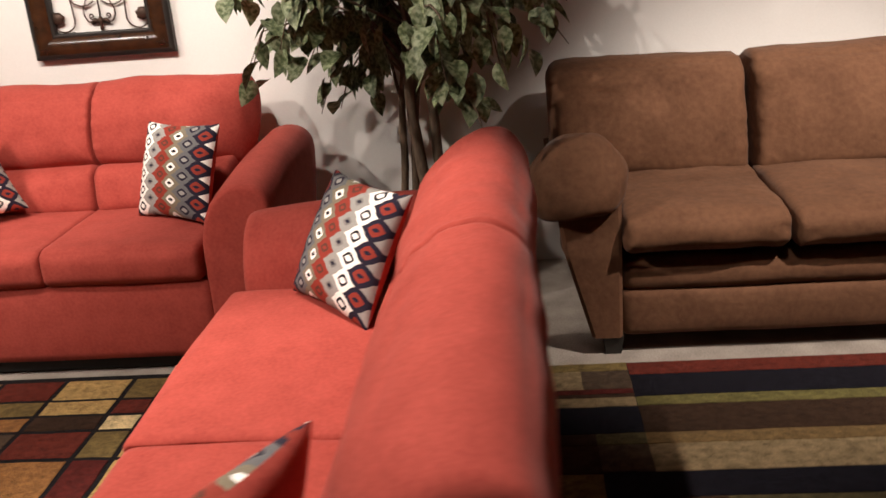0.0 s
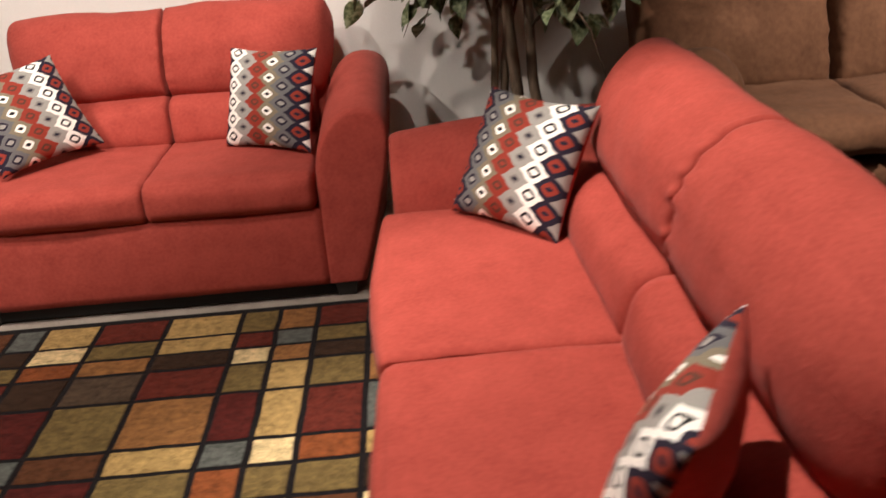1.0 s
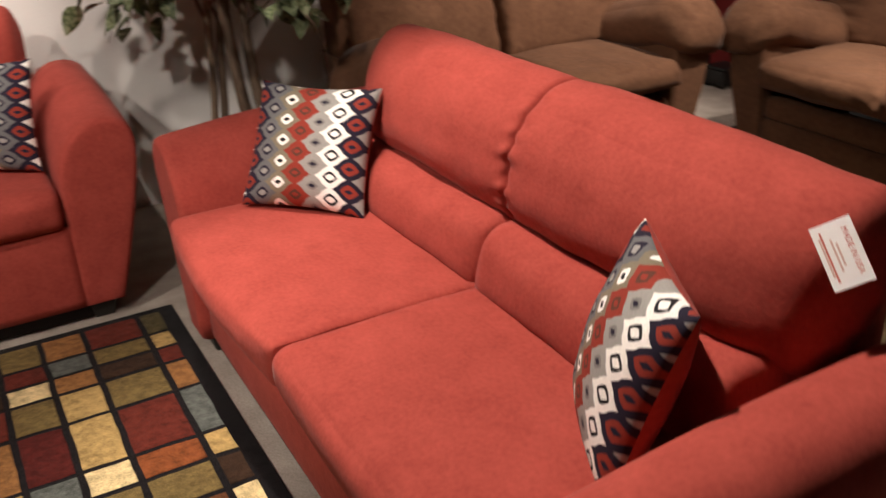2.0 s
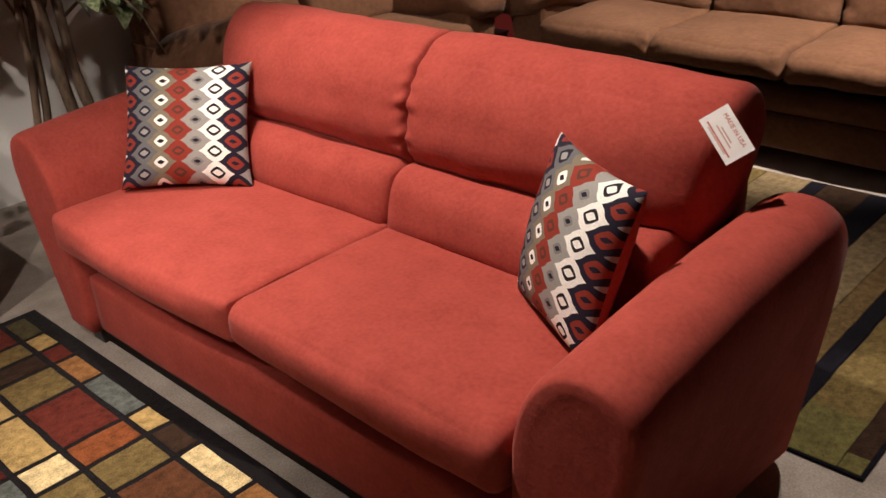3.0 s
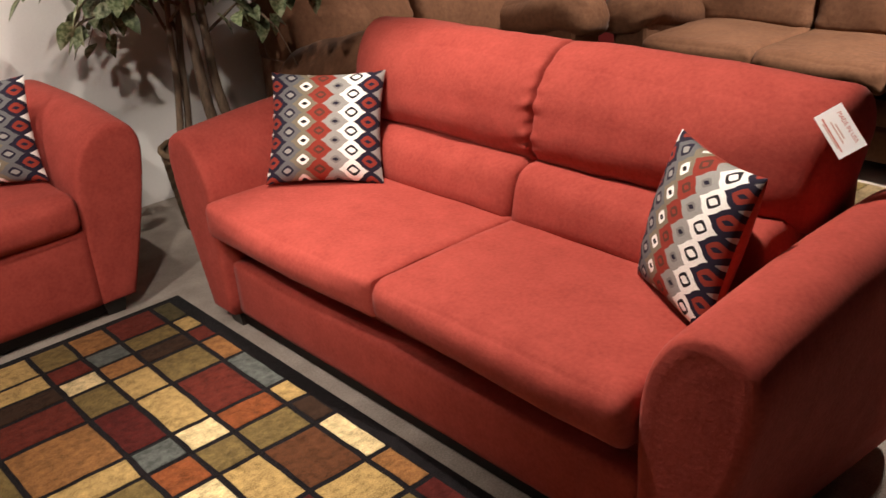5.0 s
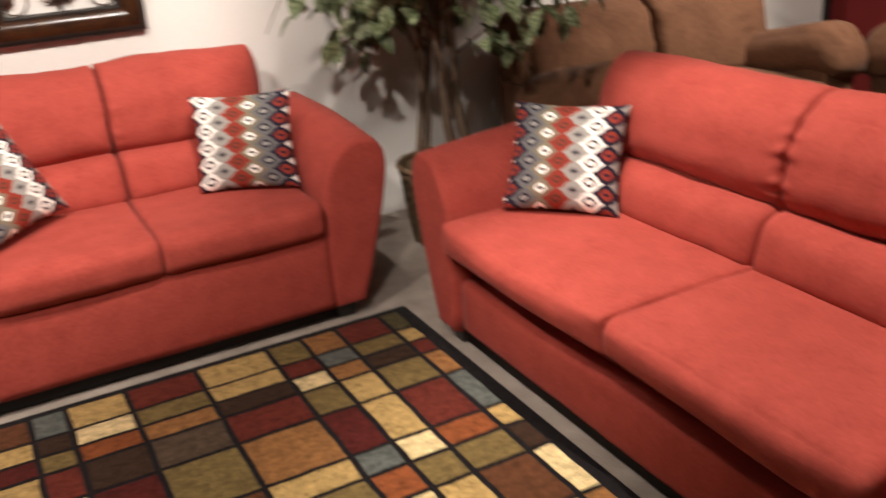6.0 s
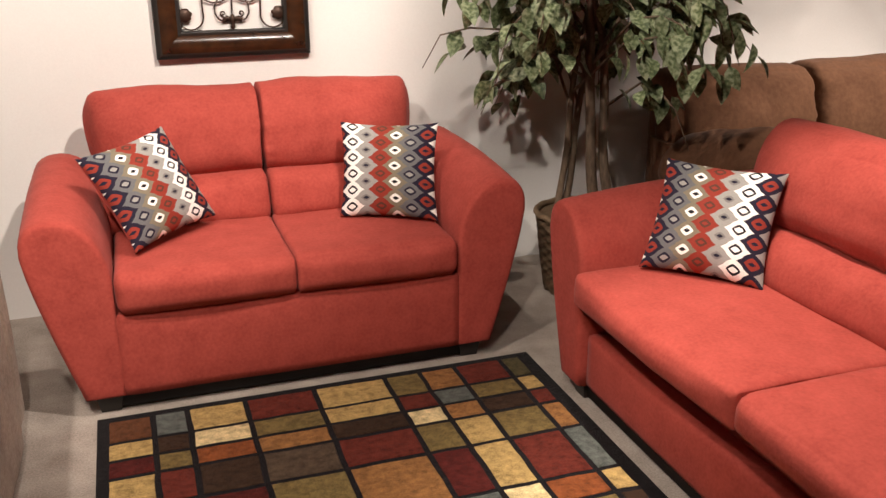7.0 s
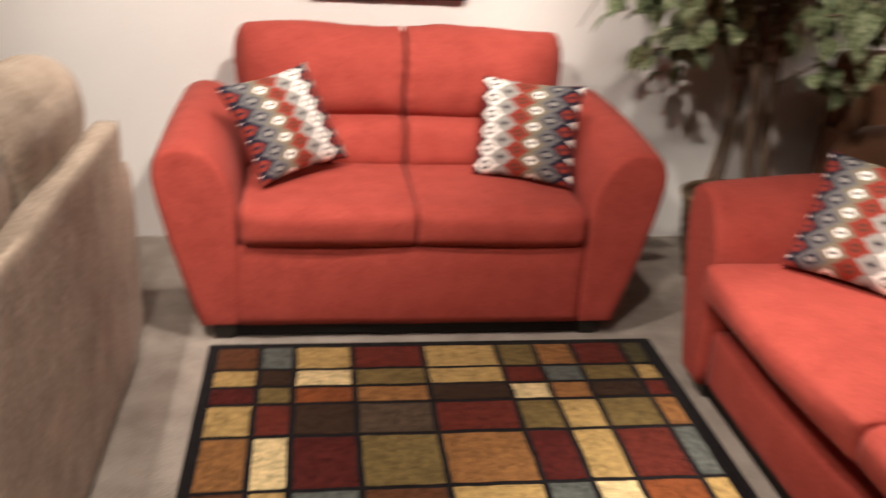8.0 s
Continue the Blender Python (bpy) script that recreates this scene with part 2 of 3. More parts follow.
def soft(lo, hi, r, n=(10, 8, 8), bulge=(0, 0, 0), lump=0.0, warp=None, seed=0.0):
    """A stuffed, rounded box between two corners. r: one radius, or (at low x, at high x, y, z); bulge: how far each pair of faces swells."""
    lo, hi = Vector(lo), Vector(hi)
    c, h = (lo + hi) / 2, (hi - lo) / 2
    r = (r, r, r, r) if isinstance(r, (int, float)) else r
    r = [min(q, h[(0, 0, 1, 2)[i]] * 0.98) for i, q in enumerate(r)]
    bm = bmesh.new()
    seen = {}

    def vert(p):
        key = tuple(round(q, 5) for q in p)
        if key not in seen:
            rad = (r[0] if p[0] < 0 else r[1], r[2], r[3])
            w = Vector([math.copysign(1 - (1 - abs(q)) ** 1.35, q) for q in p])
            q = Vector((w.x * h.x, w.y * h.y, w.z * h.z))
            core = Vector([max(-(h[i] - rad[i]), min(h[i] - rad[i], q[i])) for i in range(3)])
            d = Vector([(q[i] - core[i]) / rad[i] for i in range(3)])
            if d.length > 1e-6:
                k = max(abs(d[i]) for i in range(3))
                d = d.normalized() * k
                q = core + Vector([d[i] * rad[i] for i in range(3)])
            s = [1 - min(1, abs(w[i])) ** 2 for i in range(3)]
            q.x += math.copysign(bulge[0], w.x) * abs(w.x) ** 3 * s[1] * s[2]
            q.y += math.copysign(bulge[1], w.y) * abs(w.y) ** 3 * s[0] * s[2]
            q.z += math.copysign(bulge[2], w.z) * abs(w.z) ** 3 * s[0] * s[1]
            q += c
            if lump:
                for f, a in ((4.0, 1.0), (11.0, 0.5)):
                    q += lump * a * noise.noise_vector((q + Vector((seed, seed * 2, 0))) * f)
            if warp:
                q = warp(q)
            seen[key] = bm.verts.new(q)
        return seen[key]

    for axis in range(3):
        a, b = (axis + 1) % 3, (axis + 2) % 3
        for side in (-1, 1):
            for i in range(n[a]):
                for j in range(n[b]):
                    quad = []
                    for di, dj in ((0, 0), (1, 0), (1, 1), (0, 1)):
                        p = [0, 0, 0]
                        p[axis], p[a], p[b] = side, -1 + 2 * (i + di) / n[a], -1 + 2 * (j + dj) / n[b]
                        quad.append(vert(p))
                    if len(set(quad)) == 4:
                        bm.faces.new(quad)
    return bm


def loft(rings, caps=True, closed=True):
    bm = bmesh.new()
    rows = [[bm.verts.new(p) for p in ring] for ring in rings]
    for a, b in zip(rows, rows[1:]):
        for i in range(len(a) - (0 if closed else 1)):
            j = (i + 1) % len(a)
            bm.faces.new((a[i], a[j], b[j], b[i]))
    if caps:
        bm.faces.new(rows[0][::-1])
        bm.faces.new(rows[-1])
    return bm


def tube(points, radius, sides=6):
    """A round rod along points; radius: one number or one a point."""
    pts = [Vector(p) for p in points]
    rings = []
    for i, p in enumerate(pts):
        d = (pts[min(i + 1, len(pts) - 1)] - pts[max(i - 1, 0)]).normalized()
        side = d.cross(Vector((0.13, 0.31, 0.94)))
        side = (side if side.length > 1e-3 else d.cross(Vector((1, 0, 0)))).normalized()
        up = d.cross(side)
        r = radius if isinstance(radius, (int, float)) else radius[i]
        rings.append([p + r * (math.cos(2 * math.pi * k / sides) * side + math.sin(2 * math.pi * k / sides) * up) for k in range(sides)])
    return loft(rings)


def slab(lo, hi, bevel=0.0):
    bm = bmesh.new()
    bmesh.ops.create_cube(bm, size=1)
    for v in bm.verts:
        v.co = Vector([lo[i] + (v.co[i] + 0.5) * (hi[i] - lo[i]) for i in range(3)])
    if bevel:
        bmesh.ops.bevel(bm, geom=bm.edges[:], offset=bevel, segments=2, affect="EDGES", profile=0.5)
    return bm


# ---- structure ----
def structure(name, bm, material, label, category):
    return tagged(link(name, bm, material, None, "", False), label, category, kind="structure")


structure("floor", slab((-6, -4, -0.1), (3.2, 4.6, 0.0)), FLOOR, "mottled grey-beige carpeted showroom floor", "floor")
structure("wall_north", slab((-6, 4.09, 0), (2.55, 4.21, 3.0)), WALL, "plain white painted display wall behind the loveseat", "wall")
structure("wall_north_far", slab((2.55, 4.45, 0), (3.2, 4.57, 3.0)), RED_WALL, "dark red painted wall beyond the partition", "wall")
structure("wall_east", slab((2.9, -4, 0), (3.02, 4.45, 3.0)), RED_WALL, "dark red painted showroom side wall", "wall")
structure("wall_west", slab((-6.1, -4, 0), (-6, 4.6, 3.0)), WALL, "plain white showroom side wall", "wall")
structure("wall_south", slab((-6, -4.1, 0), (3.2, -4, 3.0)), WALL, "plain white showroom rear wall", "wall")
structure("ceiling", slab((-6, -4, 3.0), (3.2, 4.6, 3.1)), CEILING, "plain dark grey showroom ceiling", "ceiling")
structure("trim", slab((2.55, 4.07, 0), (2.60, 4.22, 3.0), 0.004), STEEL, "black steel end post of the white partition", "trim")


# ---- red sofas ----
FRONT_W, TOP_W = 0.125, 0.25


def arm_profile(y, inset, mirror, inner):
    """One upright section of the flared arm: straight inside, an arch that leans outwards, a slanting outside."""
    zt = 0.656 + 0.036 * math.sin(min(1, max(0, y) / 0.5) * math.pi / 2) - inset
    zi = 0.40 + 0.05 * min(1, max(0, y) / 0.5)
    zb, w, top = 0.06 + inset, TOP_W - inset, 0.150
    pts = [(inset, zb + (zi - zb) * k / 6) for k in range(6)]
    for k in range(9):
        a = math.pi / 2 * k / 8
        pts.append((top - (top - inset) * math.cos(a), zi + (zt - zi) * math.sin(a) ** 0.88))
    for k in range(1, 8):
        a = math.pi / 2 * k / 8
        pts.append((top + (w - top) * math.sin(a) ** 0.85, zt - 0.105 + 0.105 * math.cos(a) ** 0.75))
    for k in range(0, 8):
        f = k / 7
        base = FRONT_W + 0.06 * max(0, y) / 0.7
        pts.append((w + (base - inset - w) * f ** 1.25, zt - 0.105 + (zb - zt + 0.105) * f))
    return [(mirror * (inner + x), y, z) for x, z in pts]


def red_sofa(name, m, length, label, seam, rail, rail_top, lip, seat, edge, swell):
    """seat: bottom and top of the cushions; lip: how far they stand out; edge: the radius of their front edges; swell: of each front."""
    t = thing(name, m, label, "sofa" if length > 1.8 else "loveseat", "red sofa set")
    half = length / 2 - TOP_W
    for mirror in (-1, 1):
        rings = [arm_profile(-0.006, 0.04, mirror, half), arm_profile(-0.008, 0.016, mirror, half), arm_profile(-0.004, 0.007, mirror, half), arm_profile(0.006, 0.002, mirror, half)]
        rings += [arm_profile(0.022 + 0.72 * k / 10, 0.0, mirror, half) for k in range(11)]
        rings += [arm_profile(0.77, 0.02, mirror, half), arm_profile(0.78, 0.05, mirror, half)]
        # flat end panels inside the rounded rims
        for at, y in ((0, -0.007), (-1, 0.781)):
            rim = [Vector(p) for p in rings[at]]
            mid = sum(rim, Vector()) / len(rim)
            panel = [[(mid.x + (p.x - mid.x) * k, y, mid.z + (p.z - mid.z) * k) for p in rim] for k in (0.8, 0.4, 0.1)]
            rings = panel[::-1] + rings if at == 0 else rings + panel
        part("arm", loft(rings), RED, t)
    part("front_rail", soft((-half - 0.012, rail, 0.06), (half + 0.012, 0.12, rail_top), 0.014, (16, 4, 6), (0, 0.006, 0), 0.002), RED, t)
    # black box close behind the rail stands in for the shade below the sofa
    part("lining_shade", slab((-half - 0.06, rail + (0.022 if seam else 0.04), 0.010), (half + 0.06, 0.77, 0.20)), UNDER, t, "black lining and stand-in shade under the seat")
    part("seat_deck", slab((-half - 0.01, 0.09, 0.19), (half + 0.01, 0.70, seat[0] + 0.02)), RED, t, "deck under the seat cushions")
    part("back_panel", soft((-half - 0.02, 0.66, 0.06), (half + 0.02, 0.815, 0.76), 0.05, (14, 5, 10), (0, 0.0, 0), 0.003), RED, t)
    for i, (a, b) in enumerate(((-half, seam), (seam, half))):

        def sink(p, i=i):
            return Vector((p.x, p.y, p.z - 0.028 * i * bool(seam) * max(0, (p.x - seam) / half) * max(0, (seat[1] - p.z) / (seat[1] - seat[0]))))
        part("seat_cushion", soft((a + 0.001, lip, seat[0]), (b - 0.001, 0.52, seat[1]), (0.028 if i == 0 else 0.005, 0.005 if i == 0 else 0.028, edge[i], edge[i]), (26, 22, 16), (0.0, swell[i], 0.010), 0.004, sink, seed=3 + i * 7 + length), RED, t)

        def lean(p, z0=0.44):
            return Vector((p.x, p.y + 0.22 * (p.z - z0), p.z))
        part("lumbar_cushion", soft((a - 0.05 if i == 0 else a + 0.001, 0.435, 0.44), (b - 0.025 if i == 1 else b - 0.001, 0.65, 0.622), (0.02 if i == 0 else 0.016, 0.016 if i == 0 else 0.02, 0.05, 0.055), (20, 8, 10), (0.0, 0.022, 0.0), 0.005, lean, seed=11 + length), RED, t)
        wide = 0.035

        def top_lean(p):
            f = max(0, (abs(p.x) - half + 0.17) / 0.20) ** 2
            back = max(0, 1 - (p.y - 0.46) / 0.30)
            near = max(0, 1 - abs(p.x - seam) / 0.06)
            pucker = near ** 1.3 * back * (0.012 * noise.noise(Vector((p.x * 14, length, p.z * 38))) + 0.0032 * math.sin(150 * p.z + 70 * abs(p.x - seam)) * (1 if seam else max(0, (p.z - 0.76) / 0.10)))
            return Vector((p.x + math.copysign(0.03, p.x) * max(0, (p.z - 0.64) / 0.27) * min(1, abs(p.x) / half) ** 6, p.y + 0.20 * (p.z - 0.62) + (0.09 if seam else 0.15) * f * back + pucker, p.z - 0.010 * abs(p.x / half) ** 4 - 0.005 * near * back * max(0, math.sin(p.y * 95 + 40 * p.z))))
        part("back_cushion", soft((a - wide if i == 0 else a + 0.001, 0.510, 0.582), (b + wide if i == 1 else b - 0.001, 0.775, 0.915), (0.055 if i == 0 else 0.009, 0.009 if i == 0 else 0.055, 0.14, 0.145), (52, 24, 64), (0.006, 0.014, 0.004), 0.008, top_lean, seed=19 + length), RED, t)
    for x in (-1, 1):
        for y in (0.045, 0.70):
            w, z = 0.05, 0.07
            cx = x * (half + 0.055)
            rings = [[(cx + sx * q, y + sy * q + 0.02, zz) for sx, sy in ((-1, -1), (1, -1), (1, 1), (-1, 1))] for zz, q in ((0.0, 0.03), (z, 0.042))]
            part("foot", loft(rings), BLACK_WOOD, t, "black tapered wooden foot", False)
    return t


red_sofa("loveseat", pose(-1.482, 3.165, 0), 1.61, "brick-red microfibre two-seat loveseat with flared arms against the white wall", 0.0, -0.004, 0.340, -0.030, (0.336, 0.470), (0.045, 0.045), (0.014, 0.014))
red_sofa("sofa", pose(-0.662, 1.965, 0, 0, 0, -90) @ Matrix.Diagonal((1, 1, 0.978, 1)), 2.07, "brick-red microfibre sofa with flared arms and black feet", 0.026, 0.022, 0.248, -0.040, (0.360, 0.477), (0.024, 0.042), (0.032, 0.016))


# ---- brown and beige sofas ----
def brown_sofa(name, m, seats, seat_w, material, label, category):
    t = thing(name, m, label, category, "brown sofa set")
    half = seats * seat_w / 2
    for mirror in (-1, 1):
        rings = []
        for y, inset in ((0.0, 0.012), (0.012, 0.0), (0.72, 0.0), (0.74, 0.012)):
            pts = [(0 + inset, 0.07), (0.0 + inset, 0.58), (0.215 - inset, 0.58), (0.18 - inset, 0.36), (0.10 - inset, 0.07)]
            rings.append([(mirror * (half + x), y, z) for x, z in pts])
        part("arm_panel", loft(rings), material, t, "", False)

        def droop(p):
            f = max(0, 0.12 - p.y)
            turn = math.atan2(p.z - 0.62, p.x - mirror * (half + 0.125))
            gather = 0.014 * noise.noise(Vector((turn * 3.2, mirror, seats))) * max(0, 1 - abs(p.y) / 0.11)
            return Vector((p.x, p.y + gather, p.z - 1.7 * f * f - 0.24 * max(0, p.y - 0.08) - 0.05 * max(0, (abs(p.x) - half - 0.06) / 0.22) ** 2))
        lo, hi = half - 0.03, half + 0.28
        x0, x1 = (lo, hi) if mirror > 0 else (-hi, -lo)
        part("arm_pillow", soft((x0, -0.05, 0.505), (x1, 0.60, 0.735), 0.112, (18, 22, 16), (0.01, 0.015, 0.01), 0.013, droop, seed=mirror * 4 + seats), material, t)
        part("foot", loft([[(mirror * (half + 0.03) + sx * q, 0.05 + sy * q, zz) for sx, sy in ((-1, -1), (1, -1), (1, 1), (-1, 1))] for zz, q in ((0.0, 0.025), (0.075, 0.035))]), BLACK_WOOD, t, "black wooden foot", False)
        part("foot", loft([[(mirror * (half + 0.03) + sx * q, 0.70 + sy * q, zz) for sx, sy in ((-1, -1), (1, -1), (1, 1), (-1, 1))] for zz, q in ((0.0, 0.025), (0.075, 0.035))]), BLACK_WOOD, t, "black wooden foot", False)
    part("lower_rail", soft((-half, 0.006, 0.07), (half, 0.12, 0.228), 0.02, (16, 4, 5), (0, 0.008, 0), 0.003), material, t)
    part("upper_rail", soft((-half, 0.012, 0.222), (half, 0.12, 0.326), 0.03, (16, 4, 5), (0, 0.012, 0), 0.003), material, t)
    part("lining_shade", slab((-half - 0.03, 0.08, 0.06), (half + 0.03, 0.80, 0.36)), UNDER, t, "black lining and stand-in shade under the seat")
    part("back_panel", soft((-half - 0.16, 0.66, 0.07), (half + 0.16, 0.86, 0.84), 0.06, (12, 5, 8), (0, 0, 0), 0.003), material, t)
    for i in range(seats):
        a, b = -half + i * seat_w, -half + (i + 1) * seat_w

        def lean(p, a=a, b=b):
            near = max(0, 1 - min(abs(p.x - a), abs(p.x - b)) / 0.07)
            fold = near * noise.noise(Vector((p.x * 10, seats + 0.5, p.z * 34))) * (p.y < 0.6)
            return Vector((p.x, p.y + 0.26 * (p.z - 0.47) + 0.022 * fold, p.z))

        def sag(p, a=a, b=b):
            near = max(0, 1 - min(abs(p.x - a), abs(p.x - b)) / 0.09) * max(0, 1 - (p.y + 0.06) / 0.16)
            return Vector((p.x, p.y + 0.02 * near * noise.noise(Vector((p.x * 30, seats, p.z * 30))), p.z - 0.012 * near))
        part("seat_cushion", soft((a + 0.001, -0.05, 0.372), (b - 0.001, 0.56, 0.495), (0.022, 0.022, 0.05, 0.05), (26, 22, 14), (0.0, 0.018, 0.020), 0.010, sag, seed=i * 3 + seats), material, t)
        wa, wb = (0.20 if i == 0 else -0.001), (0.20 if i == seats - 1 else -0.001)
        part("back_cushion", soft((a - wa, 0.46, 0.455), (b + wb, 0.72, 0.872), (0.05 if i == 0 else 0.035, 0.05 if i == seats - 1 else 0.035, 0.10, 0.07), (30, 14, 34), (0.0, 0.050, 0.006), 0.011, lean, seed=i * 5 + 40 + seats), material, t)
    return t


brown_sofa("loveseat", pose(0.957, 3.145, 0), 2, 0.518, BROWN, "dark brown velour loveseat with pillow-topped arms beside the white wall", "loveseat")
brown_sofa("sofa", pose(1.80, 2.105, 0, 0, 0, -90) @ Matrix.Diagonal((1, 1, 0.96, 1)), 3, 0.58, BROWN, "dark brown velour three-seat sofa with pillow-topped arms", "sofa")


def beige_sofa(m):
    t = thing("sofa", m, "beige velour sofa seen from behind with cushions over its low back", "sofa")
    part("back_panel", soft((-1.01, 0.752, 0.03), (0.93, 0.822, 0.770), 0.012, (20, 5, 14), (0, 0.004, 0), 0.006), BEIGE, t)
    part("rear_rail", slab((-0.98, 0.70, 0.0), (0.92, 0.79, 0.04), 0.004), BLACK_WOOD, t, "dark plinth under the back")
    for i in range(3):
        a = -0.965 + i * 0.62

        def lean(p):
            return Vector((p.x, p.y + 0.12 * (p.z - 0.5), p.z))
        part("back_cushion", soft((a, 0.45, 0.46), (a + 0.615, 0.712, 0.955), (0.05, 0.05, 0.115, 0.14), (20, 14, 16), (0.01, 0.02, 0.01), 0.010, lean, seed=60 + i * 4), BEIGE, t)
        part("head_roll", soft((a, 0.29, 0.66), (a + 0.615, 0.520, 0.985), (0.05, 0.05, 0.10, 0.12), (20, 12, 14), (0.01, 0.015, 0.01), 0.010, lean, seed=80 + i * 4), BEIGE, t)
        part("seat_cushion", soft((a, -0.02, 0.32), (a + 0.615, 0.52, 0.47), 0.06, (10, 10, 6), (0, 0.01, 0.012), 0.004, seed=70 + i), BEIGE, t)
    part("base", soft((-0.95, 0.02, 0.05), (0.93, 0.70, 0.33), 0.02, (10, 6, 5)), BEIGE, t)
    for x0 in (-1.17, 0.92):
        part("arm", soft((x0, -0.02, 0.03), (x0 + 0.2, 0.815, 0.615), 0.035, (8, 12, 8), (0.01, 0.01, 0.01), 0.004), BEIGE, t)
    return t


beige_sofa(pose(-3.155, 2.03, 0, 0, 0, -90))


# ---- throw pillows ----
def throw_pillow(tl, tr, br, bl, label, flip=False, shift=0.0):
    """A square stuffed pillow between four corners, printed on the face and plain red behind."""
    tl, tr, br, bl = (Vector(p) for p in (tl, tr, br, bl))
    c = (tl + tr + br + bl) / 4
    x = ((tr - tl) + (br - bl)).normalized()
    nrm = x.cross((tl - bl) + (tr - br)).normalized()
    m = Matrix((x, nrm.cross(x), nrm)).transposed().to_4x4()
    m.translation = c - nrm * 0.02
    back = m.inverted()
    corner = [back @ (p - nrm * 0.02) for p in (tl, tr, br, bl)]

    def at(a, b):
        return (corner[0].lerp(corner[1], (a + 1) / 2)).lerp(corner[3].lerp(corner[2], (a + 1) / 2), (1 - b) / 2)

    t = thing("throw_pillow", m, label, "pillow", "printed throw pillows")
    n = 22
    for side, name, mat in ((1, "front_cover", OGEE), (-1, "back_cover", RED)):
        bm = bmesh.new()
        layer = bm.loops.layers.uv.new("uv")
        grid, uvs = {}, {}
        for i in range(n + 1):
            for j in range(n + 1):
                a, b = math.sin((i / n - 0.5) * math.pi), math.sin((j / n - 0.5) * math.pi)
                pinch_x, pinch_y = 1 - 0.085 * (1 - b * b), 1 - 0.085 * (1 - a * a)
                z = side * 0.068 * ((1 - a ** 2) * (1 - b ** 2)) ** 0.45
                q = at(a * pinch_x, b * pinch_y) + Vector((0, 0, z))
                if 0 < i < n and 0 < j < n:
                    q.z += 0.005 * noise.noise((q + c) * 14) * (1 - a ** 4) * (1 - b ** 4)
                grid[i, j] = bm.verts.new(q)
                uvs[i, j] = ((a + 1) / 2 if not flip else 1.10 * (1 - a) / 2 - 0.145 + shift, (b + 1) / 2)
        for i in range(n):
            for j in range(n):
                keys = [(i, j), (i + 1, j), (i + 1, j + 1), (i, j + 1)]
                f = bm.faces.new([grid[k] for k in keys])
                for lp, k in zip(f.loops, keys):
                    lp[layer].uv = uvs[k]
        part(name, bm, mat, t, "plain brick-red back" if side < 0 else "printed with navy, white and red eyes")
    return t


LAB = "printed ogee-pattern throw pillow"
throw_pillow((-1.222, 3.612, 0.802), (-0.905, 3.440, 0.810), (-0.955, 3.300, 0.488), (-1.268, 3.470, 0.486), LAB + " upright in the loveseat corner")
throw_pillow((-2.100, 3.400, 0.790), (-1.826, 3.600, 0.835), (-1.678, 3.514, 0.528), (-1.952, 3.276, 0.500), LAB + " tipped against the loveseat arm", True)
throw_pillow((-0.385, 2.780, 0.795), (-0.150, 2.506, 0.790), (-0.280, 2.400, 0.480), (-0.525, 2.675, 0.488), LAB + " leaning in the sofa corner", True, 0.025)
throw_pillow((-0.182, 1.446, 0.803), (-0.340, 1.150, 0.800), (-0.453, 1.194, 0.483), (-0.286, 1.482, 0.470), LAB + " tipped on the sofa against its arm", True, 0.07)


# ---- hang tag on the sofa ----
def price_card(tl, tr, bl):
    tl, tr, bl = Vector(tl), Vector(tr), Vector(bl)
    x, w, h = (tr - tl).normalized(), (tr - tl).length, (bl - tl).length
    y = (tl - bl).normalized()
    nrm = x.cross(y).normalized()
    y = nrm.cross(x)
    m = Matrix((x, y, nrm)).transposed().to_4x4()
    m.translation = (tr + bl) / 2
    t = thing("hang_tag", m, "white cardboard hang tag with red print on the sofa back", "tag")
    card = part("card", slab((-w / 2, -h / 2, -0.001), (w / 2, h / 2, 0.001)), PAPER, t, "", False)
    cu = bpy.data.curves.new("print", "FONT")
    cu.body, cu.size, cu.align_x, cu.align_y = "MADE IN USA", h * 0.2, "CENTER", "CENTER"
    tmp = new("print", cu)
    me = bpy.data.meshes.new_from_object(tmp.evaluated_get(bpy.context.evaluated_depsgraph_get()))
    bpy.data.objects.remove(tmp)
    me.materials.append(INK)
    ob = new("print", me)
    ob.parent, ob.matrix_basis = card, pose(0, h * 0.27, 0.0016)
    ob["label"] = "red lettering"
    for k, (yy, ww) in enumerate(((-0.02, 0.35), (-0.12, 0.5), (-0.3, 0.78), (-0.36, 0.6))):
        part("print_line", slab((-w * ww / 2, h * yy - 0.0015, 0.001), (w * ww / 2, h * yy + 0.0015, 0.0016)), INK_PALE if k != 2 else INK, t, "", False)
    return t


price_card((-0.030, 1.154, 0.871), (-0.036, 1.088, 0.795), (-0.066, 1.188, 0.837))


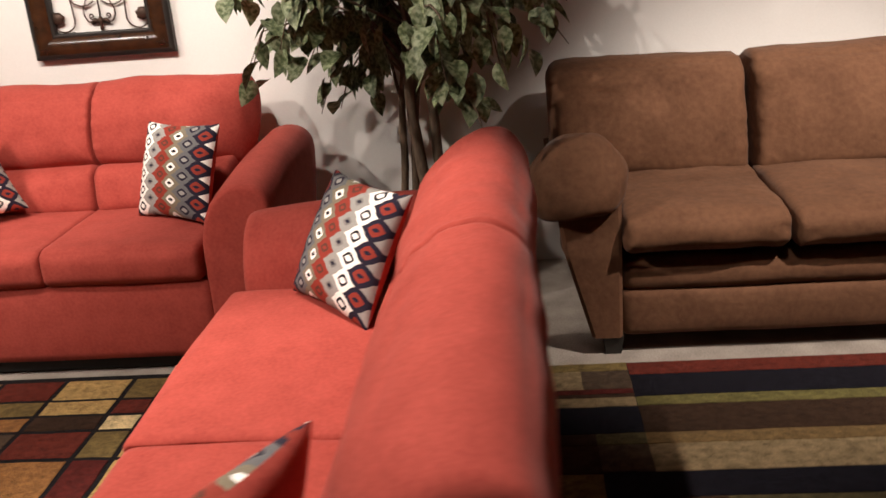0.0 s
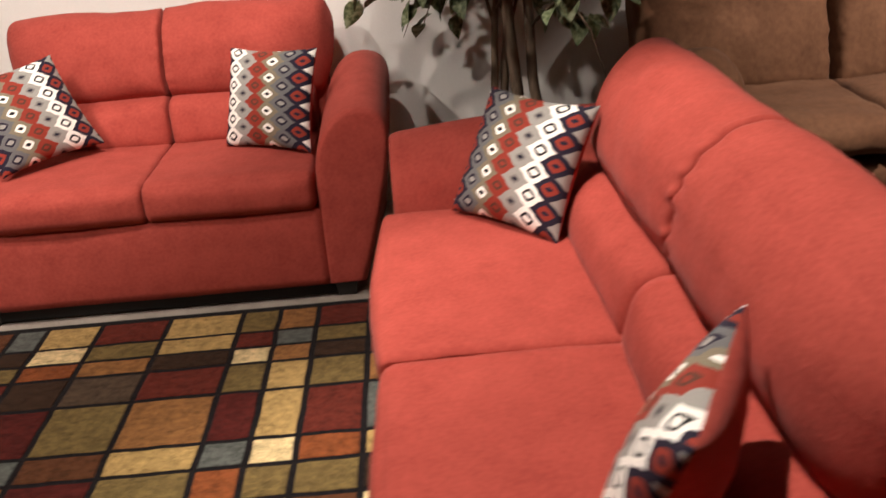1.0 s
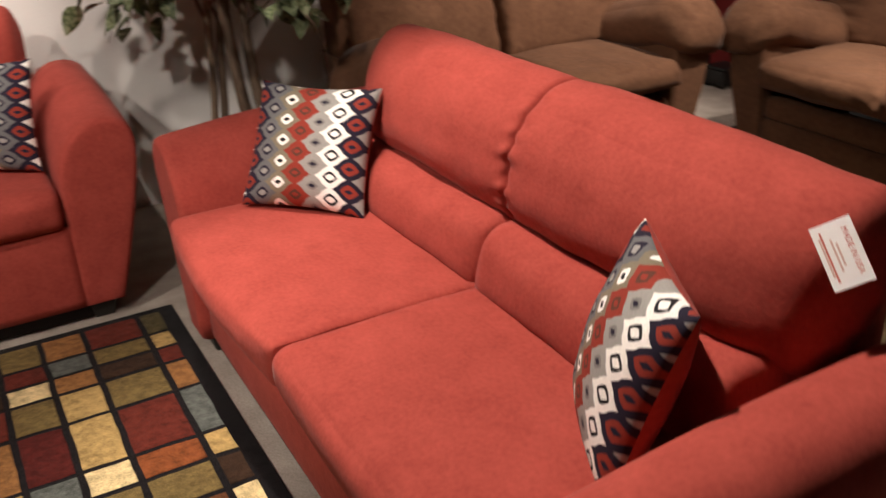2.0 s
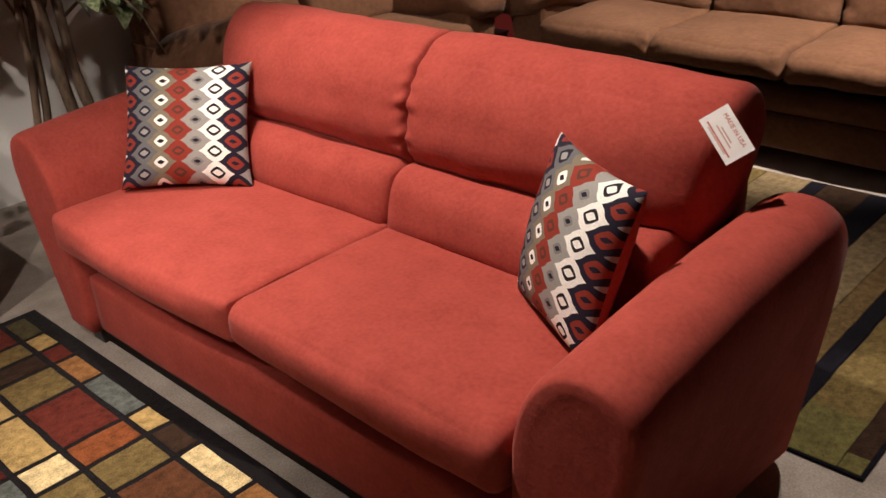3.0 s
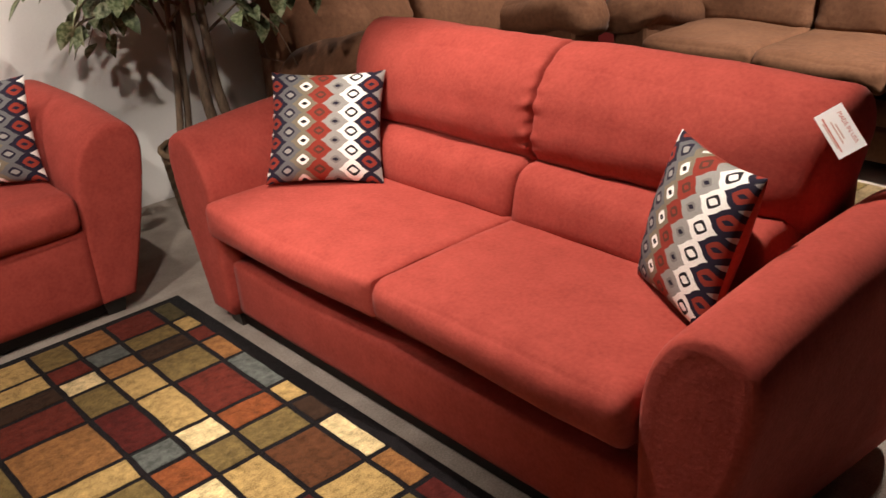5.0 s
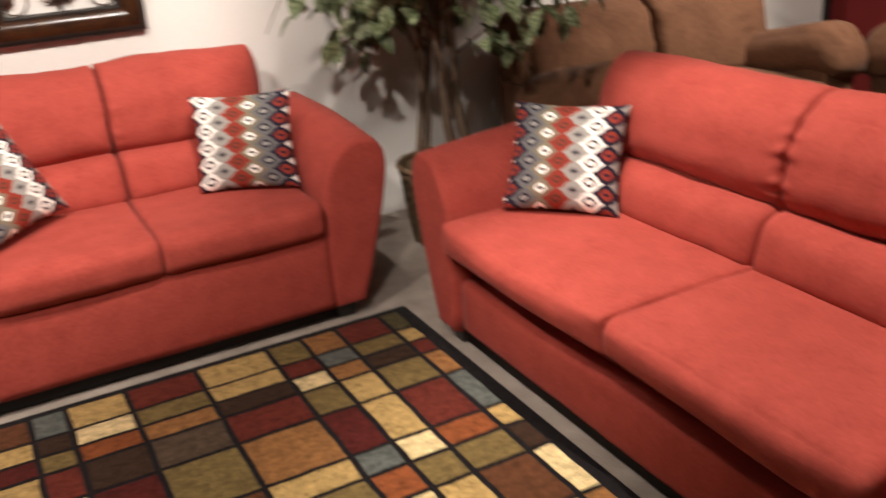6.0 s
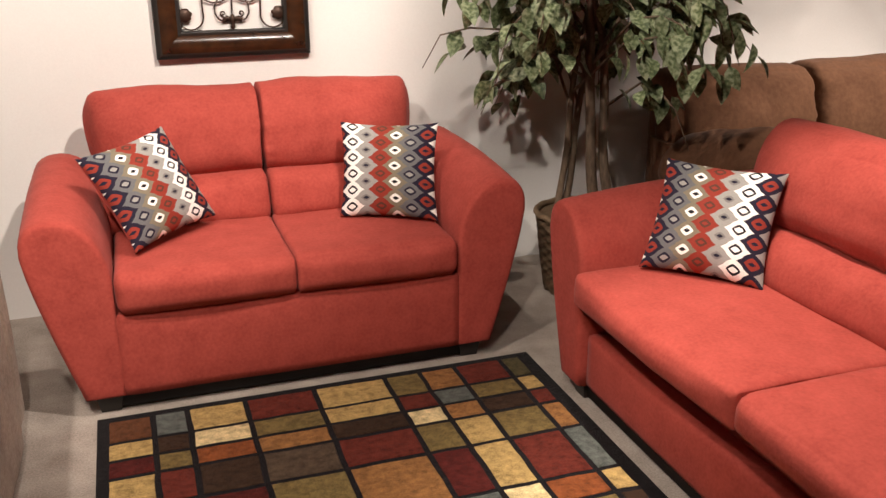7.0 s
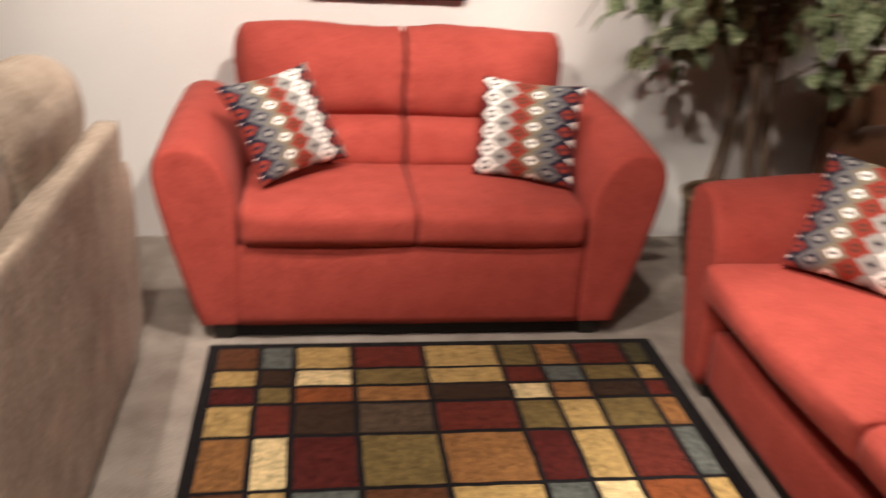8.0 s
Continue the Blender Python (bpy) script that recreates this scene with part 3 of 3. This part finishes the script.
# ---- picture frame with iron scrolls ----
def wall_frame(x0, x1, z0, z1, wall_y, width):
    cx, cz = (x0 + x1) / 2, (z0 + z1) / 2
    t = thing("picture_frame", pose(cx, wall_y, cz), "dark walnut frame around bronzed iron scrollwork on the wall", "wall decor")
    w, h = (x1 - x0) / 2, (z1 - z0) / 2
    prof = [(0.0, 0.0), (0.0, 0.028), (0.006, 0.034), (0.02, 0.036), (0.035, 0.042), (0.055, 0.044), (0.072, 0.036), (0.084, 0.026), (0.09, 0.028), (0.096, 0.026), (0.1, 0.018), (0.1, 0.0)]
    prof = [(a * width / 0.1, b) for a, b in prof]
    for side in range(4):
        # mitred moulding along one side
        for kind, sub, material in (("outer_bead", prof[:4], BLACK_WOOD), ("moulding", prof[3:8], FRAME_WOOD), ("inner_bead", prof[7:], BLACK_WOOD)):
            ring_a, ring_b = [], []
            for a, d in [(sub[0][0], 0.0)] * (sub[0][1] > 0) + sub + [(sub[-1][0], 0.0)] * (sub[-1][1] > 0):
                p, q = (w - a), (h - a)
                corners = [(-p, -q), (p, -q), (p, q), (-p, q)]
                (ax, az), (bx, bz) = corners[side], corners[(side + 1) % 4]
                ring_a.append((ax, -d - 0.002, az))
                ring_b.append((bx, -d - 0.002, bz))
            part(kind, loft([ring_a, ring_b]), material, t, "", True, 40)

    def scroll(cx, cz, r0, turns, start, sign):
        pts = []
        for k in range(int(turns * 20) + 1):
            f = k / (turns * 20)
            a = start + sign * f * turns * 2 * math.pi
            r = r0 * (1 - 0.8 * f)
            pts.append((cx + r * math.cos(a), -0.012, cz + r * math.sin(a)))
        return pts

    zi = -h + width
    for mirror in (-1, 1):
        for cxs, czs, r, turns, st, sg in ((0.15, zi + 0.24, 0.05, 1.3, 4.7, 1), (0.06, zi + 0.28, 0.06, 1.2, 4.2, -1)):
            pts = [(mirror * p[0], p[1], p[2]) for p in scroll(cxs, czs, r, turns, st, sg)]
            part("scroll", tube(pts, 0.0030, 6), IRON, t)
        # a hook that dips below the rosette, the side of the lyre, and a swag above it
        hook = [(0.118, 0.165), (0.110, 0.11)] + [(0.155 + 0.048 * math.cos(q), 0.052 + 0.049 * math.sin(q)) for q in (math.pi * (0.92 + 0.118 * k) for k in range(11))]
        lyre = [(0.010, 0.036), (0.032, 0.030), (0.052, 0.040), (0.064, 0.062), (0.064, 0.088), (0.052, 0.112), (0.040, 0.140), (0.046, 0.175)]
        swag = [(0.016, 0.118), (0.040, 0.104), (0.070, 0.101), (0.098, 0.112), (0.118, 0.140)]
        for pts, r in ((hook, 0.0032), (lyre, 0.0030), (swag, 0.0034)):
            part("scroll", tube([(mirror * x, -0.012, zi + z) for x, z in pts], r, 6), IRON, t)
        curl = [(mirror * p[0], p[1], p[2]) for p in scroll(0.034, zi + 0.060, 0.012, 1.1, -1.6, 1)]
        part("curl", tube([(mirror * 0.008, -0.012, zi + 0.045)] + curl, 0.0030, 6), IRON, t)
        bm = bmesh.new()
        bmesh.ops.create_icosphere(bm, subdivisions=3, radius=0.026)
        for v in bm.verts:
            k = 1 + 0.10 * math.sin(7 * math.atan2(v.co.z, v.co.x)) * (0.3 + abs(v.co.x) / 0.026) + 0.10 * noise.noise(v.co * 150)
            v.co = Vector((mirror * 0.176 + v.co.x * k, -0.014 + v.co.y * 0.5, zi + 0.058 + v.co.z * k))
        part("rosette", bm, IRON, t)
        part("leaf_knot", tube([(mirror * 0.006, -0.013, zi + 0.040), (mirror * 0.022, -0.014, zi + 0.044), (mirror * 0.032, -0.014, zi + 0.036), (mirror * 0.036, -0.013, zi + 0.026)], (0.008, 0.009, 0.007, 0.002), 7), IRON, t)
    part("finial", tube([(0, -0.014, zi + 0.001), (0, -0.014, zi + 0.010), (0, -0.014, zi + 0.022), (0, -0.014, zi + 0.034), (0, -0.014, zi + 0.048), (0, -0.013, zi + 0.060)], (0.003, 0.010, 0.007, 0.013, 0.011, 0.003), 9), IRON, t)
    part("stem", tube([(0, -0.012, zi + 0.055), (0.001, -0.012, zi + 0.12), (0, -0.012, zi + 0.20), (0, -0.012, -zi)], 0.0030, 7), IRON, t)
    return t


wall_frame(-1.811, -1.227, 0.987, 1.585, 4.088, 0.10)


# ---- ficus in a basket ----
def ficus(x, y):
    t = thing("potted_tree", pose(x, y, 0), "artificial ficus with twisted trunks in a brown wicker basket", "plant")
    rnd = random.Random(5)
    prof = [(0.0, 0.142), (0.06, 0.150), (0.2, 0.168), (0.33, 0.182), (0.37, 0.188)]
    rows = []
    for k in range(34):
        z = 0.33 * k / 33
        r = np.interp(z * 1.12, [p[0] for p in prof], [p[1] for p in prof])
        rows.append([((r + 0.006 * (1 if (j // 2 + k // 2) % 2 else -1)) * math.cos(2 * math.pi * j / 56), (r + 0.006 * (1 if (j // 2 + k // 2) % 2 else -1)) * math.sin(2 * math.pi * j / 56), z) for j in range(56)])
    rows += [[(0.165 * math.cos(2 * math.pi * j / 56), 0.165 * math.sin(2 * math.pi * j / 56), 0.325) for j in range(56)]]
    basket = part("basket", loft(rows), WICKER, t, "", True)
    part("rim", tube([(0.188 * math.cos(a * math.pi / 16), 0.188 * math.sin(a * math.pi / 16), 0.335 + 0.004 * (a % 2)) for a in range(33)], 0.013, 7), WICKER, basket)
    bm = bmesh.new()
    bmesh.ops.create_circle(bm, cap_ends=True, radius=0.17, segments=32)
    bmesh.ops.subdivide_edges(bm, edges=bm.edges[:], cuts=2)
    for v in bm.verts:
        v.co.z = 0.305 + 0.012 * noise.noise(v.co * 40)
    part("moss", bm, MOSS, basket)
    trunks = []
    for k, (a0, bow, top, r) in enumerate((((-0.120, 0.0), (-0.008, 0.0), (0.0, -0.02), 0.016), ((-0.085, 0.02), (0.012, 0.0), (0.02, -0.03), 0.017), ((0.110, -0.06), (-0.030, -0.03), (-0.02, -0.05), 0.023), ((0.045, -0.07), (-0.050, -0.03), (-0.05, -0.06), 0.025))):
        pts, rad = [], []
        for i in range(21):
            f = i / 20
            swing = math.sin(math.pi * min(1, f * 1.5))
            twist = 0.012 * min(1, 3 * f) * (1 - 0.3 * f)
            pts.append(Vector((a0[0] * (1 - f) + top[0] * f + bow[0] * swing + twist * math.sin(f * 9 + k * 1.7), a0[1] * (1 - f) + top[1] * f + bow[1] * swing + twist * math.cos(f * 9 + k * 1.7), 0.29 + 1.10 * f)))
            rad.append(r * (1 - 0.5 * f) * (1 + 0.10 * noise.noise(Vector((f * 9, k, 0)))))
        trunks.append(pts)
        part("trunk", tube(pts, rad, 9), BARK, t)
    # branches and leaves
    spots, branches = [], {}
    for k in range(76):
        src = trunks[k % 4]
        p0 = src[rnd.randint(9, 20)]
        a = rnd.uniform(0, 2 * math.pi)
        reach = rnd.uniform(0.26, 0.60)
        if math.sin(a) > 0.2:
            reach *= 0.62
        reach *= 0.96
        rise = rnd.uniform(-0.10, 0.45)
        end = p0 + Vector((math.cos(a) * reach, math.sin(a) * reach, rise))
        mid = (p0 + end) / 2 + Vector((0, 0, 0.10))
        tip = end + Vector((math.cos(a) * 0.07, math.sin(a) * 0.06, -rnd.uniform(0.06, 0.20)))
        pts = [p0, p0.lerp(mid, 0.6), mid, mid.lerp(end, 0.6) + Vector((0, 0, 0.02)), end, tip]
        mine = []
        for i in range(17):
            f = (0.30 + 0.70 * (i + rnd.random()) / 17) * (len(pts) - 1)
            q = pts[min(int(f), len(pts) - 2)].lerp(pts[min(int(f) + 1, len(pts) - 1)], min(1, f - min(int(f), len(pts) - 2)))
            q = q + Vector((rnd.gauss(0, 0.035), rnd.gauss(0, 0.035), rnd.gauss(-0.01, 0.03)))
            low = 0.88 if q.x < -0.12 else 0.98 - 0.16 * (0.02 < q.x < 0.22)
            if q.y < 0.36 and -0.62 < q.x < 0.45 and (q.z > low or (q.z > low - 0.08 and rnd.random() < 0.3)):
                mine.append((q, a + rnd.gauss(0, 1.1), k))
        if len(mine) > 8:
            branches[k] = part("branch", tube(pts, (0.007, 0.006, 0.005, 0.004, 0.003, 0.0015), 5), BARK, t)
            spots += mine

    def leaf_shape(bm, m, length, width, curl):
        cols = []
        for i in range(6):
            f = i / 5
            wd = width * math.sin(math.pi * f ** 0.75) ** 0.9 if 0 < f < 1 else 0
            droop = -curl * f * f * length
            row = []
            for s in ((-1, 0, 1) if wd else (0,)):
                row.append(bm.verts.new(m @ Vector((f * length, s * wd, droop + abs(s) * wd * 0.35))))
            cols.append(row)
        for a, b in zip(cols, cols[1:]):
            if len(a) == 1:
                bm.faces.new((a[0], b[0], b[1])), bm.faces.new((a[0], b[1], b[2]))
            elif len(b) == 1:
                bm.faces.new((a[0], b[0], a[1])), bm.faces.new((a[1], b[0], a[2]))
            else:
                bm.faces.new((a[0], b[0], b[1], a[1])), bm.faces.new((a[1], b[1], b[2], a[2]))

    shapes = []
    for k in range(6):
        bm = bmesh.new()
        leaf_shape(bm, Matrix(), 0.088 + 0.006 * k, 0.025 + 0.0024 * k, 0.1 + 0.12 * (k % 3))
        me = bpy.data.meshes.new("leaf")
        bm.to_mesh(me)
        bm.free()
        me.materials.append(LEAF)
        me.polygons.foreach_set("use_smooth", [True] * len(me.polygons))
        shapes.append(me)
    spots.sort(key=lambda s: (s[0].z > 1.32, s[0].y > 0.05, s[0].y + 0.3 * rnd.random()))
    crown = bmesh.new()
    for i, (q, a, k) in enumerate(spots):
        m = Matrix.Translation(q) @ Euler((rnd.gauss(0, 0.55), radians(rnd.uniform(12, 88)), a)).to_matrix().to_4x4()
        if i < 300:
            ob = new("leaf", shapes[i % 6])
            ob.parent, ob.matrix_basis = branches[k], m
        else:
            leaf_shape(crown, m, 0.085 + 0.03 * rnd.random(), 0.025 + 0.01 * rnd.random(), 0.3 * rnd.random())
    tagged(part("crown", crown, LEAF, t, "drooping grey-green variegated leaves"), kind="stuff")
    return t


ficus(-0.20, 3.66)


# ---- box and dark line by the end of the partition ----
def floor_box():
    t = thing("floor_box", pose(2.63, 3.99, 0), "small black equipment box on the floor by the partition", "box")
    part("body", slab((-0.07, -0.07, 0.012), (0.07, 0.07, 0.10), 0.010), STEEL, t)
    part("lid", slab((-0.073, -0.073, 0.10), (0.073, 0.073, 0.115), 0.004), STEEL, t)
    for x in (-0.055, 0.055):
        for y in (-0.055, 0.055):
            part("foot", slab((x - 0.01, y - 0.01, 0), (x + 0.01, y + 0.01, 0.014)), BLACK_WOOD, t)
    return t


def floor_line():
    # dark line across the carpet, built as a thin black rod
    dark_rod = tube([(x, 0.22 * x + 0.012 * math.sin(9 * x), 0.010) for x in (-0.5 + 0.05 * k for k in range(21))], 0.010, 7)
    ob = tagged(link("floor_line", dark_rod, STEEL), "thin black line lying across the carpet between the brown sofas", "cable")
    ob.matrix_world = pose(2.15, 3.40, 0)
    return ob


floor_box()
floor_line()


# ---- rugs ----
def weave_block(name, x0, x1, y0, y1, z0, z1, material, parent, wob=0.0045):
    """One raised field of pile with a slightly wavering outline."""
    nx, ny = max(2, int((x1 - x0) / 0.03)), max(2, int((y1 - y0) / 0.03))
    outline = [(x0 + (x1 - x0) * i / nx, y0) for i in range(nx)] + [(x1, y0 + (y1 - y0) * i / ny) for i in range(ny)]
    outline += [(x1 - (x1 - x0) * i / nx, y1) for i in range(nx)] + [(x0, y1 - (y1 - y0) * i / ny) for i in range(ny)]
    pts = [Vector((x, y, 0)) + wob * noise.noise_vector(Vector((x * 13, y * 13, 0.3))) for x, y in outline]
    c = Vector(((x0 + x1) / 2, (y0 + y1) / 2, 0))
    rings = [[(p.x, p.y, z0) for p in pts], [(p.x, p.y, z1 - 0.0015) for p in pts], [(c.x + (p.x - c.x) * 0.97, c.y + (p.y - c.y) * 0.97, z1) for p in pts]]
    return part(name, loft(rings), material, parent, "", False)


def checked_rug():
    x0, x1, y0, y1 = -2.135, -0.673, 0.95, 3.138
    t = thing("rug", pose(0, 0, 0), "black rug with gold, rust, olive and maroon blocks before the loveseat", "rug", "area rugs")
    part("ground", slab((x0, y0, 0.001), (x1, y1, 0.010), 0.003), WOOL["ground"], t, "black woven ground")
    cols = (-2.108, -1.970, -1.864, -1.682, -1.459, -1.215, -1.089, -0.963, -0.793, -0.715)
    rows = (3.112, 2.968, 2.868, 2.772, 2.612, 2.376, 2.262, 2.130, 1.905, 1.735, 1.600, 1.40, 1.29, 1.10, 0.98)
    plan = (
        "brown slate gold red gold olive orange red moss", "gold dark cream olive gold red slate olive gold", "maroon olive rust orange dark cream orange dark red",
        "gold red dark taupe red olive gold olive orange", "orange cream maroon olive orange maroon gold red slate", "brown gold slate brown gold slate cream rust gold",
        "red olive orange maroon olive rust olive olive dark", "olive dark gold slate gold cream gold brown cream", "gold orange red olive rust red maroon gold orange",
        "dark gold maroon cream olive gold rust olive maroon", "orange slate gold red brown olive gold red slate", "cream maroon olive gold orange dark cream rust gold",
        "red gold dark orange slate gold olive maroon brown", "gold olive rust cream maroon orange dark gold olive")
    gap = 0.0088
    for r, line in enumerate(plan):
        for k, word in enumerate(line.split()):
            shift = 0.006 * noise.noise(Vector((k * 3.1, r // 2 * 2.7, 0)))
            weave_block("block", cols[k] + gap, cols[k + 1] - gap, rows[r + 1] + gap + shift * 0.4, rows[r] - gap + shift * 0.4, 0.008, 0.0125, WOOL[word], t)
    return t


def striped_rug():
    x0, x1, y0, y1 = 0.150, 1.72, 0.84, 3.085
    t = thing("rug", pose(0, 0, 0), "striped rug in navy, cream, olive and brown bands between the sofas", "rug", "area rugs")
    part("ground", slab((x0, y0, 0.001), (x1, y1, 0.010), 0.003), WOOL["navy"], t, "dark woven ground")
    bands = (
        (3.078, 3.000, ((0.44, ""), (9, "red"))), (2.998, 2.862, ((0.44, ""), (9, "navy"))), (2.860, 2.808, ((0.44, ""), (9, "lime"))), (2.806, 2.656, ((0.44, ""), (9, "dark"))),
        (3.080, 3.032, ((0.438, "olive"),)), (3.030, 2.912, ((0.288, "sand"), (0.438, "taupe"))), (2.910, 2.882, ((0.438, "maroon"),)), (2.880, 2.860, ((0.438, "dark"),)),
        (2.858, 2.806, ((0.438, "sand"),)), (2.800, 2.656, ((0.438, "navy"),)), (2.654, 2.598, ((0.302, "dark"), (0.44, "moss"), (9, "tan"))),
        (2.596, 2.466, ((0.302, "dark"), (0.44, "taupe"), (9, "sand"))), (2.460, 2.352, ((0.302, "olive"), (9, "navy"))), (2.350, 2.26, ((0.302, "olive"), (0.6, "dark"), (9, "moss"))),
        (2.258, 2.08, ((0.6, "navy"), (9, "tan"))), (2.078, 2.03, ((0.6, "red"), (9, "maroon"))), (2.028, 1.86, ((0.5, "sand"), (9, "navy"))), (1.858, 1.80, ((0.5, "lime"), (9, "olive"))),
        (1.798, 1.62, ((0.7, "dark"), (9, "sand"))), (1.618, 1.56, ((0.4, "gold"), (9, "navy"))), (1.558, 1.40, ((0.4, "taupe"), (9, "dark"))), (1.398, 1.30, ((0.4, "navy"), (9, "navy"))),
        (1.298, 1.18, ((0.35, "tan"), (9, "sand"))), (1.178, 1.105, ((0.33, "sand"), (9, "tan"))), (1.10, 1.055, ((0.33, "navy"), (9, "navy"))), (1.05, 0.905, ((0.36, "lime"), (9, "olive"))), (0.903, 0.85, ((0.22, "lime"), (9, "dark"))))
    for b, a, runs in bands:
        start = x0 + 0.006
        for end, word in runs:
            stop = min(end, x1 - 0.006)
            if stop > start and word:
                weave_block("band", start, stop, a, b, 0.008, 0.0125, WOOL[word], t, 0.003)
            start = stop
    return t


checked_rug()
striped_rug()
